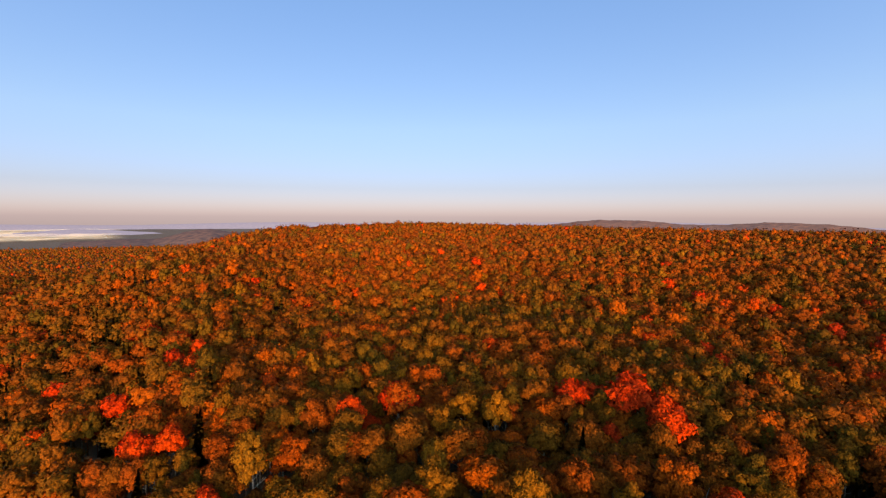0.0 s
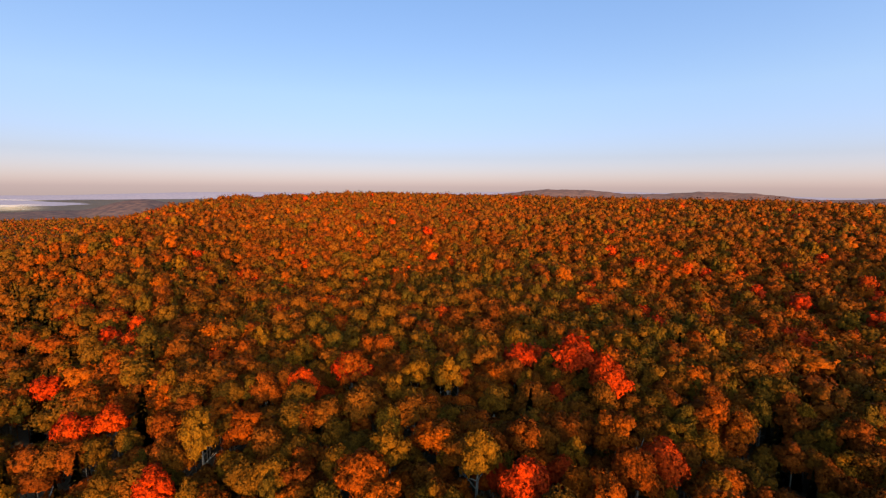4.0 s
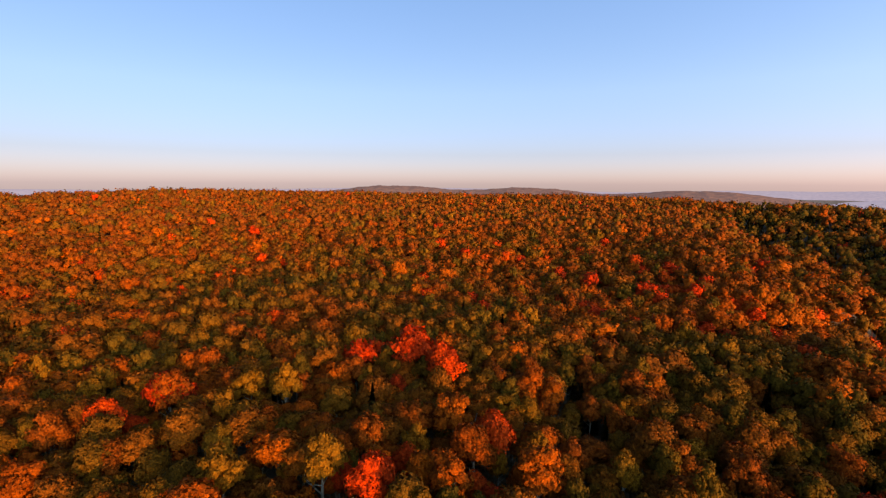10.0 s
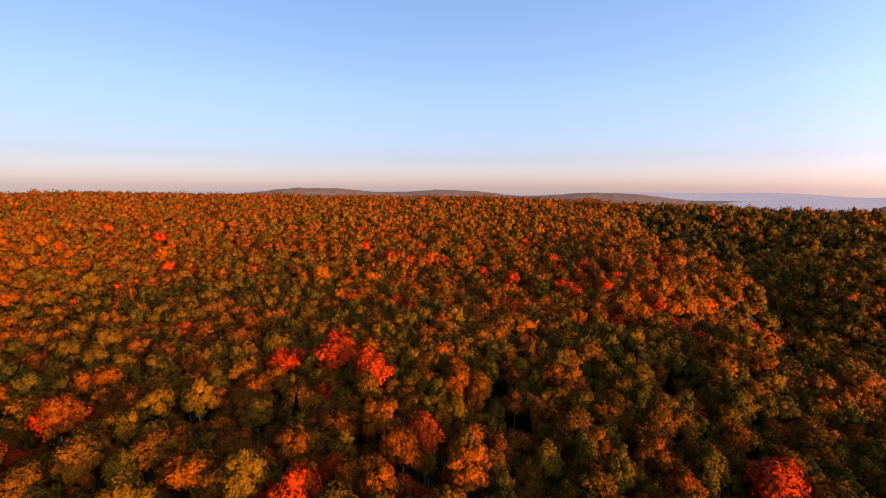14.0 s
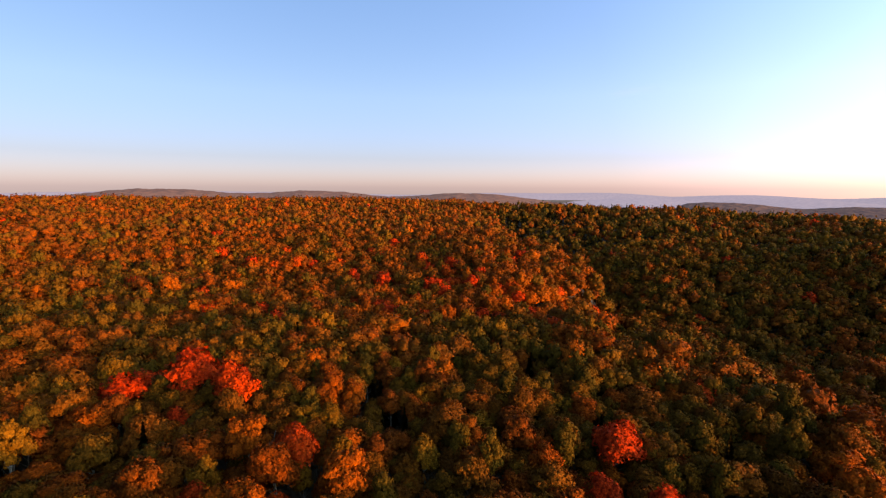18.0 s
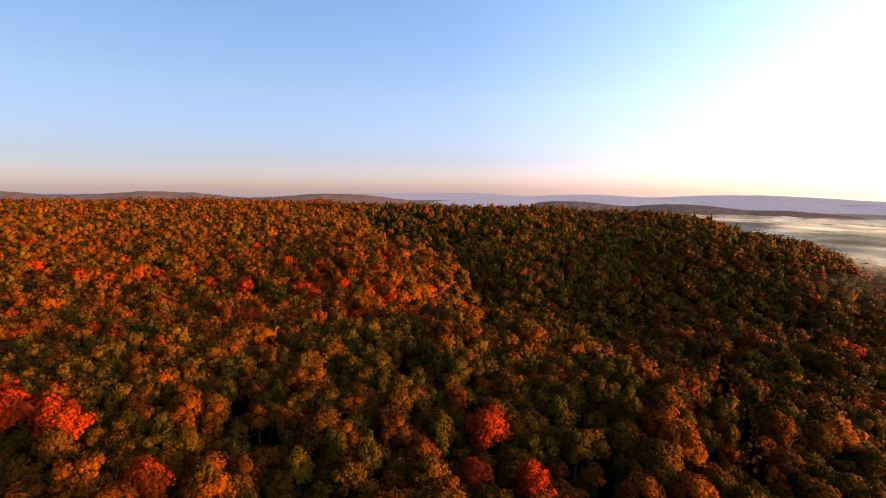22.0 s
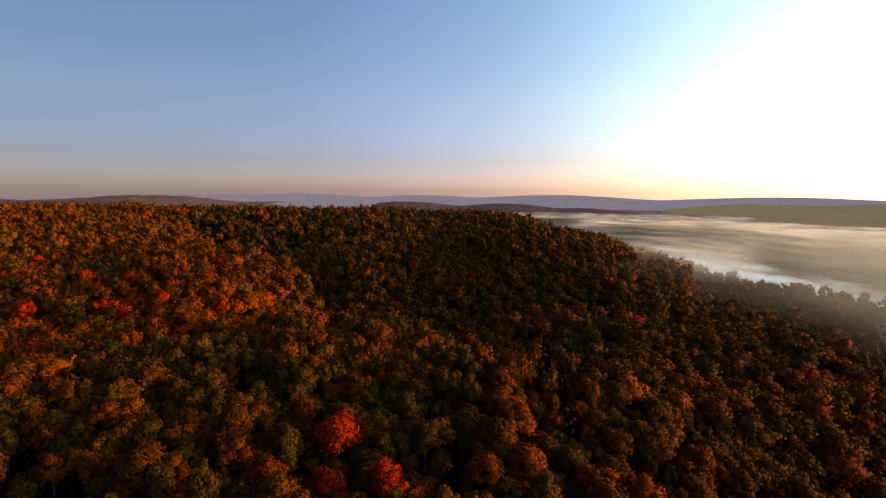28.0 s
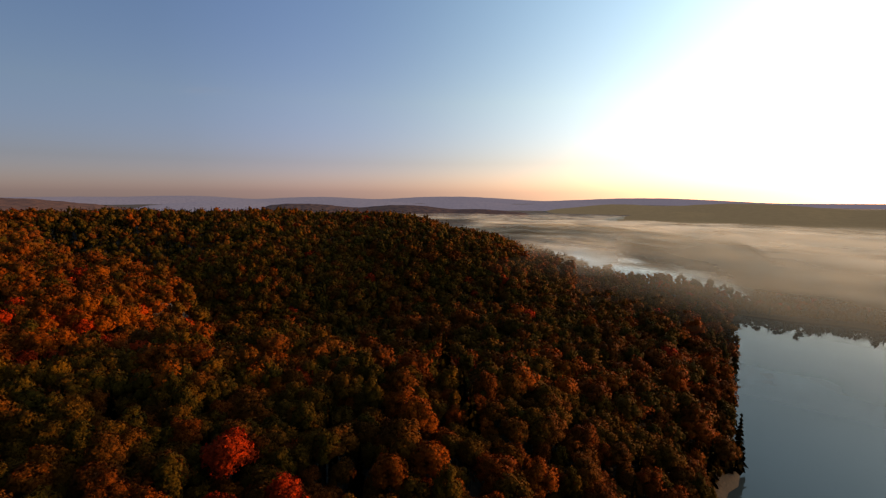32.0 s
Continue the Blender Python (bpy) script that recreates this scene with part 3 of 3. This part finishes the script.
def kinds_at(x, y, pick):
    """Which kind of tree grows at each place."""
    a, r = polar(x, y)
    p1, p2 = patches(x, y, 45, 1), patches(x, y, 24, 2)
    stand = aspen_stand(x, y)
    ragged = 40 * (patches(x, y, 34, 6) - 0.5)
    beyond = smooth(57, 61, a) + band(46, 60, 1, a) * smooth(0, 30, r - np.interp(a, [44, 48.5, 53.4, 57.6, 60], [460, 372, 312, 264, 235]))
    beyond = np.clip(beyond, 0, 1) * smooth(205, 235, r)
    upper = smooth(300, 350, r + ragged) * (1 - beyond)
    blaze = band(13, 58, 4, a) * band(178, 330, 15, r + ragged) * (1 - beyond)
    bench = (1 - smooth(150, 190, r + ragged)) * (1 - smooth(14, 30, a))
    left = 1 - smooth(-46, -33, a + 0.3 * ragged)
    low = smooth(84, 94, a) * (1 - smooth(430, 470, r))
    # red, orange, rust, brown, olive, gold, green, conifer
    table = [
        (1.0 + 0 * a, (0.025, 0.13, 0.24, 0.30, 0.17, 0.04, 0.07, 0.025)),
        (6 * stand, (0.006, 0.025, 0.06, 0.17, 0.43, 0.03, 0.24, 0.05)),
        (6 * upper, (0.012, 0.10, 0.34, 0.38, 0.11, 0.01, 0.03, 0.02)),
        (5 * blaze * (1 - stand), (0.07, 0.28, 0.30, 0.20, 0.10, 0.01, 0.03, 0.01)),
        (4 * bench, (0.03, 0.18, 0.16, 0.27, 0.22, 0.08, 0.05, 0.01)),
        (7 * beyond, (0.006, 0.04, 0.08, 0.17, 0.33, 0.02, 0.29, 0.07)),
        (5 * low, (0.015, 0.10, 0.20, 0.22, 0.28, 0.02, 0.16, 0.03)),
        (5 * left, (0.02, 0.12, 0.12, 0.22, 0.26, 0.03, 0.10, 0.13)),
    ]
    w = sum(k[None] * np.array(v)[:, None] for k, v in table)
    w = w / w.sum(0)
    w[0] *= 0.4 + 2.2 * (p2 > 0.68)
    w[1] *= 0.45 + 1.3 * p2
    w[4] *= 0.5 + p1
    w[6] *= 0.35 + 1.3 * p1
    top = beyond * (1 - smooth(60, 70, a)) * smooth(395, 440, r)
    # extra dark spruces added to deepen the shade of the gully
    gully = band(50, 80, 3, a) * band(200, 270, 12, r) * beyond
    shade = band(-60, -44, 2, a) * band(220, 330, 15, r + ragged)
    n, m = lake_edges(x, y)
    w[7] += 0.9 * top + 0.35 * gully + 0.5 * shade + 0.8 * smooth(-12, -5, np.maximum(n, m))
    c = np.cumsum(w / w.sum(0), 0)
    return (pick[None] > c).sum(0).clip(0, 7)


def net(step, reach, rng):
    """Jittered places on a hexagonal net."""
    n = int(reach / step) + 2
    i, j = np.meshgrid(np.arange(-n, n + 1), np.arange(-int(n * 1.16), int(n * 1.16) + 1), indexing="ij")
    x = (i + 0.5 * (j % 2)) * step + rng.uniform(-0.36, 0.36, i.shape) * step
    y = j * step * 0.866 + rng.uniform(-0.36, 0.36, i.shape) * step
    return x.ravel(), y.ravel()


def scatter(r0, r1, step, seed, lo=-60, hi=134):
    """Places of the trees inside a ring, closer together in the aspen stands."""
    rng = np.random.RandomState(seed)
    x, y = net(step, r1, rng)
    wide = aspen_stand(x, y) < 0.5
    x2, y2 = net(step * 0.86, r1, rng)
    tight = aspen_stand(x2, y2) >= 0.5
    x, y = np.concatenate([x[wide], x2[tight]]), np.concatenate([y[wide], y2[tight]])
    a, r = polar(x, y)
    n1, m1 = lake_edges(x, y)
    ok = (r >= r0) & (r < r1) & (a > lo) & (a < hi) & (np.maximum(n1, m1) < -1.5)
    if lo < 90:
        ok &= ~((a > 99) & (r > 560)) & ~((a > 66) & (r > 665))
    else:
        ok &= np.maximum(pool(a, r, 97, 4.5, 1290, 60), pool(a, r, 108.5, 4, 1640, 70)) < 0
    for b, q, k in BOULDERS:
        bx, by = at(b, q)
        ok &= np.hypot(x - bx * 0.97, y - by * 0.97) > k + 3.2
    return x[ok], y[ok], rng


# trees that stand out: bearing and range of each, then its size
SCARLET = [(3.8, 142, 1.08), (5.7, 148, 0.94), (10.6, 139, 1.35), (14.2, 124, 1.35), (-17.8, 129, 1.05), (-23.3, 123, 1.0), (-32.8, 161, 0.8), (-40.2, 207, 0.8), (-22.8, 304, 0.9), (-7.5, 312, 0.8), (0.7, 182, 0.8), (-3.5, 166, 0.7), (11.7, 256, 0.9), (19.0, 194, 0.9), (32.1, 261, 1.0), (21.1, 91, 1.0), (5.5, 76, 1.0), (-40.3, 103, 1.0), (-42.7, 136, 0.9), (-46.2, 142, 0.9), (-47.8, 175, 0.9), (-42.8, 200, 0.9), (25.8, 240, 0.8), (28.0, 299, 0.8), (31.7, 247, 0.9), (37.6, 284, 0.9), (40.0, 268, 0.9), (46.3, 469, 0.9), (-25.1, 251, 0.9), (-18.5, 188, 0.8), (44.4, 126, 0.7), (61.3, 99, 1.1), (17.7, 217, 0.9), (60.1, 84, 0.8), (77.3, 94, 0.8), (90.0, 168, 0.9), (50.1, 132, 0.6), (84.7, 107, 0.9), (40.3, 284, 1.0)]
BLAZE = [(15.5, 97, 1.05), (16.9, 86, 1.1), (-16.7, 80, 1.2), (-38.2, 122, 0.9), (-45.1, 171, 1), (-37.8, 248, 1), (-0.9, 120, 0.8), (33.1, 172, 1.25), (-2.2, 284, 0.9), (0.6, 280, 0.8), (-7.1, 94, 1), (-17.8, 126, 1.1), (45.5, 210, 1.2), (18.5, 86, 1), (26.7, 79, 1.1), (14.8, 76, 1), (47.1, 212, 1.1), (52.4, 90, 0.9), (42.2, 201, 1), (60.8, 128, 0.8), (77.9, 208, 1), (65.8, 251, 1), (82.1, 116, 1), (84.3, 104, 1), (86.8, 202, 1), (56.2, 377, 1.1), (50.3, 298, 1.1), (8.6, 262, 1.1), (57.0, 116, 0.9), (86.8, 178, 1), (90.3, 174, 0.9), (86.2, 90, 1), (94.2, 96, 1), (114.5, 180, 1), (100.5, 173, 1), (116.1, 261, 1), (117.8, 210, 1), (96.3, 246, 1)]
GOLDEN = [(-34.7, 108, 1.2), (-9.6, 126, 1.1), (-24.5, 145, 1), (-15.2, 86, 1.2), (-1.9, 83, 1.2), (-19.5, 87, 1), (-12.9, 99, 1), (-13.2, 86, 1.2), (43.8, 104, 0.9), (-5.4, 121, 1.1), (-26.0, 171, 1), (37.0, 89, 1)]
PINES = [(31.7, 107, 0.75), (17.7, 131, 0.7), (-40.5, 133, 1.1), (-49.3, 288, 1.1), (-46.6, 125, 1.05), (-28.8, 462, 1), (31.2, 121, 0.7), (33.4, 105, 0.7), (34.7, 107, 0.7), (50.2, 143, 0.9), (42.9, 281, 1), (87.6, 144, 1.45), (76.0, 93, 0.8), (30.1, 104, 0.6), (87.8, 154, 1.35), (91.2, 113, 1.2), (90.0, 127, 1.2), (75.1, 83, 0.8), (121.1, 170, 1.1), (120.1, 271, 1.1), (120.3, 195, 0.9), (115.8, 586, 0.9)]
SNAGS = [(-2.0, 104, 13), (-16.1, 360, 14), (-15.1, 367, 13), (18.1, 99, 12), (-15.6, 363, 14), (-2.1, 102, 11), (18.5, 101, 11), (-50.8, 184, 12), (-52.8, 205, 12), (-49.1, 126, 11), (105.9, 109, 11)]
BOULDERS = [(-49.6, 162, 2.4), (-48.6, 157, 1.7), (-50.3, 162, 1.8), (-56.1, 153, 2), (-55.2, 142, 1.8), (-54.6, 153, 1.5), (-56.9, 152, 1.7)]


def landmarks(x, y, kind, size):
    """Gives the trees nearest to the marked places their own kind and size, and room to stand out."""
    marked = np.zeros(len(x), bool)
    for marks, key in ((SCARLET, "red"), (BLAZE, "orange"), (GOLDEN, "gold"), (PINES, "conifer")):
        for b, r, s in marks:
            px, py = at(b, r)
            i = int(np.argmin((x - px) ** 2 + (y - py) ** 2))
            if math.hypot(x[i] - px, y[i] - py) < 9:
                beside = (np.hypot(x - px, y - py) < 6.5) & ~marked
                size[beside] = np.minimum(size[beside], 0.74)
                marked[i] = True
                x[i], y[i], kind[i], size[i] = px, py, ORDER.index(key), s * (1.14 if key in ("red", "orange") else 1.1)
    return kind, size


NEAR_R, MID_R, FAR_R = 141.0, 380.0, 780.0
# the near wood: every tree a thing of its own
x, y, rng = scatter(50, NEAR_R, 5.2, 11)
kind = kinds_at(x, y, rng.rand(len(x)))
size = rng.uniform(0.70, 1.08, len(x))
kind, size = landmarks(x, y, kind, size)
z = ground(x, y)
models = {k: [tree_model(k, 100 + 10 * n + q) for q in range(3)] for n, k in enumerate(ORDER)}
used = set()
for k, px, py, pz, s in zip(kind, x, y, z, size):
    q = rng.randint(3)
    m = Matrix.LocRotScale((px, py, pz), Euler((rng.uniform(-0.06, 0.06), rng.uniform(-0.06, 0.06), rng.uniform(0, 6.28))), None)
    ob = models[ORDER[k]][q]
    if (k, q) in used:
        ob = copy_thing(ob, m)
    used.add((k, q))
    ob.matrix_basis = m @ Matrix.Diagonal((s * rng.uniform(0.9, 1.1), s * rng.uniform(0.9, 1.1), s * rng.uniform(0.88, 1.14), 1))


def woods(name, x, y, rng, kind, variants, label, sizes=(0.74, 1.12)):
    """The wood farther off, one mesh for each kind of tree."""
    size = rng.uniform(*sizes, len(x))
    size = size * np.where(along_shore(x, y)[1] > 3, 0.6, 1.0)
    kind, size = landmarks(x, y, kind, size)
    z = ground(x, y)
    for k, key in enumerate(ORDER):
        idx = np.where(kind == k)[0]
        if not len(idx):
            continue
        vs, fs, ns, tones, base = [], [], [], [], 0
        for i in idx:
            v, f, n = variants[key][rng.randint(len(variants[key]))]
            s, b = size[i], rng.uniform(0, 6.28)
            c, d = math.cos(b), math.sin(b)
            turn = lambda q: np.stack([q[:, 0] * c - q[:, 1] * d, q[:, 0] * d + q[:, 1] * c, q[:, 2]], -1)
            vs.append(turn(v) * (s, s, s * rng.uniform(0.88, 1.14)) + (x[i], y[i], z[i]))
            ns.append(turn(n))
            fs.append(f + base)
            tones.append(np.full(len(v), rng.rand()))
            base += len(v)
        me = mesh_of(name, np.concatenate(vs), np.concatenate(fs), WOODS[key], np.concatenate(ns))
        at_tone = me.attributes.new("tone", "FLOAT", "POINT")
        at_tone.data.foreach_set("value", np.concatenate(tones).astype(np.float32))
        tagged(new(name, me), label + " of " + KINDS[key][1].split(" with ")[0].split(" among ")[0] + "s", "forest", kind="stuff")


def far_variants(count, sprays, leaf, tiers, seed, ball=COARSE):
    out = {}
    for n, key in enumerate(ORDER):
        out[key] = []
        for q in range(4):
            rng = np.random.RandomState(seed + n * 10 + q)
            if key == "conifer":
                v, f, m = conifer_arrays(rng, tiers, 0.42, 6)
                v = v * (2.6, 2.6, 3.5) + (0, 0, 1.6)
            else:
                up = key in ("green", "gold")
                v, f, m = crown_arrays(rng, count, sprays, leaf, (0.95, 1.16, 1.06, 1.0)[q] * (1.25 if up else 1.0), ball)
                w = CROWN_R * (1.05, 0.88, 0.96, 1.1)[q] * (0.76 if up else 1.0)
                v = v * (w, w, CROWN_R) + (0, 0, 11.4)
                v = np.concatenate([v, np.array([[-0.2, 0, 0], [0.2, 0, 0], [0, 0, 12.0]])])
                m = np.concatenate([m, np.array([[1.0, 0, 0]] * 3)])
                f = np.concatenate([f, [[len(v) - 3, len(v) - 2, len(v) - 1]]])
            out[key].append((v, f, m))
    return out


x, y, rng = scatter(NEAR_R - 2.5, 245, 5.2, 20)
woods("near_forest", x, y, rng, kinds_at(x, y, rng.rand(len(x))), far_variants(10, 26, 0.20, 14, 400), "near wooded slope")
x, y, rng = scatter(0, 150, 6.4, 22, -180, 180)
a, r = polar(x, y)
ok = (r < 49) | (a < -60.5) | (a > 134.5)
x, y = x[ok], y[ok]
woods("forest_behind", x, y, rng, kinds_at(x, y, rng.rand(len(x))), far_variants(6, 8, 0.31, 8, 450), "wood beneath and behind the drone", (0.6, 1.05))
x, y, rng = scatter(243, MID_R, 5.4, 21)
woods("forest", x, y, rng, kinds_at(x, y, rng.rand(len(x))), far_variants(7, 12, 0.26, 10, 500), "wooded slope")
x, y, rng = scatter(MID_R - 3, FAR_R, 6.0, 31)
woods("distant_forest", x, y, rng, kinds_at(x, y, rng.rand(len(x))), far_variants(4, 4, 0.34, 6, 700), "far wooded ridge")
x, y, rng = scatter(1040, 1280, 8.0, 41, 92, 138)
woods("valley_forest", x, y, rng, kinds_at(x, y, rng.rand(len(x))), far_variants(2, 0, 0.4, 5, 900), "low misty valley woods")
x, y, rng = scatter(FAR_R, 1400, 8.4, 51, -62, -24)
woods("hill_forest", x, y, rng, kinds_at(x, y, rng.rand(len(x))), far_variants(2, 0, 0.4, 4, 950), "hazy hillside woods")

# low bushes along the water's edge
x, y, rng = scatter(50, 560, 4.2, 61, 92, 140)
n, m = lake_edges(x, y)
edge = np.maximum(n, m)
ok = (edge > -16) & (edge < -0.6)
x, y = x[ok], y[ok]
vs, fs, tones, base = [], [], [], 0
bush = [crown_arrays(np.random.RandomState(80 + q), 4, 10, 0.3)[:2] for q in range(4)]
for px, py, pz in zip(x, y, ground(x, y)):
    v, f = bush[rng.randint(4)]
    k = rng.uniform(1.4, 3.2)
    vs.append(v * (k, k, k * rng.uniform(1.0, 1.7)) + (px, py, pz + 0.7 * k))
    fs.append(f + base)
    tones.append(np.full(len(v), rng.rand()))
    base += len(v)
me = mesh_of("shore_bushes", np.concatenate(vs), np.concatenate(fs), WOODS["olive"])
at_tone = me.attributes.new("tone", "FLOAT", "POINT")
at_tone.data.foreach_set("value", np.concatenate(tones).astype(np.float32))
tagged(new("shore_bushes", me), "olive bushes overhanging the edge of the lake", "bush", kind="stuff")


# ---- rocks and dead trees ----
def boulder(x, y, size, seed):
    """A weathered grey boulder half sunk into the slope."""
    rng = np.random.RandomState(seed)
    bm = bmesh.new()
    bmesh.ops.create_icosphere(bm, subdivisions=3, radius=1)
    axis = rng.normal(0, 1, (7, 3))
    axis /= np.linalg.norm(axis, axis=1)[:, None]
    cut = rng.uniform(0.62, 0.9, 7)
    for q in bm.verts:
        p = np.array(q.co)
        for n, c in zip(axis, cut):
            over = p @ n - c
            if over > 0:
                p = p - n * over * 0.85
        q.co = p * (1 + 0.06 * noise.noise(Vector(p) * 3))
    me = bpy.data.meshes.new("boulder")
    bm.to_mesh(me)
    bm.free()
    me.materials.append(ROCK)
    ob = new("boulder", me)
    ob.matrix_basis = Matrix.LocRotScale((x, y, float(ground(x, y)) + 0.25 * size), Euler((rng.uniform(-0.3, 0.3), rng.uniform(-0.3, 0.3), rng.uniform(0, 6))), (size * 1.3, size, size * 0.7))
    return tagged(ob, "weathered grey boulder lying on the wooded slope", "boulder", group="boulders on the slope")


for n, (b, r, k) in enumerate(BOULDERS):
    boulder(*at(b, r), k, 300 + n)


def dead_tree(x, y, height, seed):
    """A bare bleached tree with forking limbs."""
    rng = np.random.RandomState(seed)
    root = new("dead_tree")
    tagged(root, "bare bleached dead tree with forked limbs", "dead tree", group="dead trees in the wood")
    part("trunk", mesh_of("trunk", *rod((0, 0, -0.6), (0.3, 0.1, height), 0.27, 0.05, 7), PALE_BARK), root)
    for k in range(6):
        h = height * rng.uniform(0.5, 0.92)
        b, q = k * 2.4 + rng.uniform(-0.4, 0.4), rng.uniform(1.4, 3.2)
        base = np.array([0.3 * h / height, 0.1 * h / height, h])
        tip = base + (math.cos(b) * q, math.sin(b) * q, rng.uniform(1.0, 2.6))
        part("limb", mesh_of("limb", *rod(base, tip, 0.10, 0.03, 5), PALE_BARK), root)
    root.matrix_basis = Matrix.LocRotScale((x, y, float(ground(x, y))), Euler((rng.uniform(-0.1, 0.1), rng.uniform(-0.1, 0.1), rng.uniform(0, 6))), None)


for n, (b, r, k) in enumerate(SNAGS):
    dead_tree(*at(b, r), k, 400 + n)


# ---- a wisp of high cloud ----
CIRRUS = mist_material("cirrus", 0.006, 0.07, (0.95, 0.95, 0.97))
b, e = np.meshgrid(np.radians(np.linspace(57.5, 64.5, 30)), np.radians(np.linspace(9.6, 10.8, 10)), indexing="ij")
e2 = e + np.radians(0.5) * np.sin((b - b.min()) * 14)
sheet("cloud", 4300 * np.cos(e2) * np.sin(b), 4300 * np.cos(e2) * np.cos(b), EYE + 4300 * np.sin(e2), CIRRUS, "faint streak of high white cloud", "structure")
cloud = scene.objects["cloud"]
q = smooth(0, 0.4, (b - b.min()) / (b.max() - b.min())) * smooth(0, 0.4, (b.max() - b) / (b.max() - b.min())) * smooth(0, 0.5, (e - e.min()) / (e.max() - e.min())) * smooth(0, 0.5, (e.max() - e) / (e.max() - e.min()))
cloud.data.attributes.new("thickness", "FLOAT", "POINT").data.foreach_set("value", q.ravel().astype(np.float32))
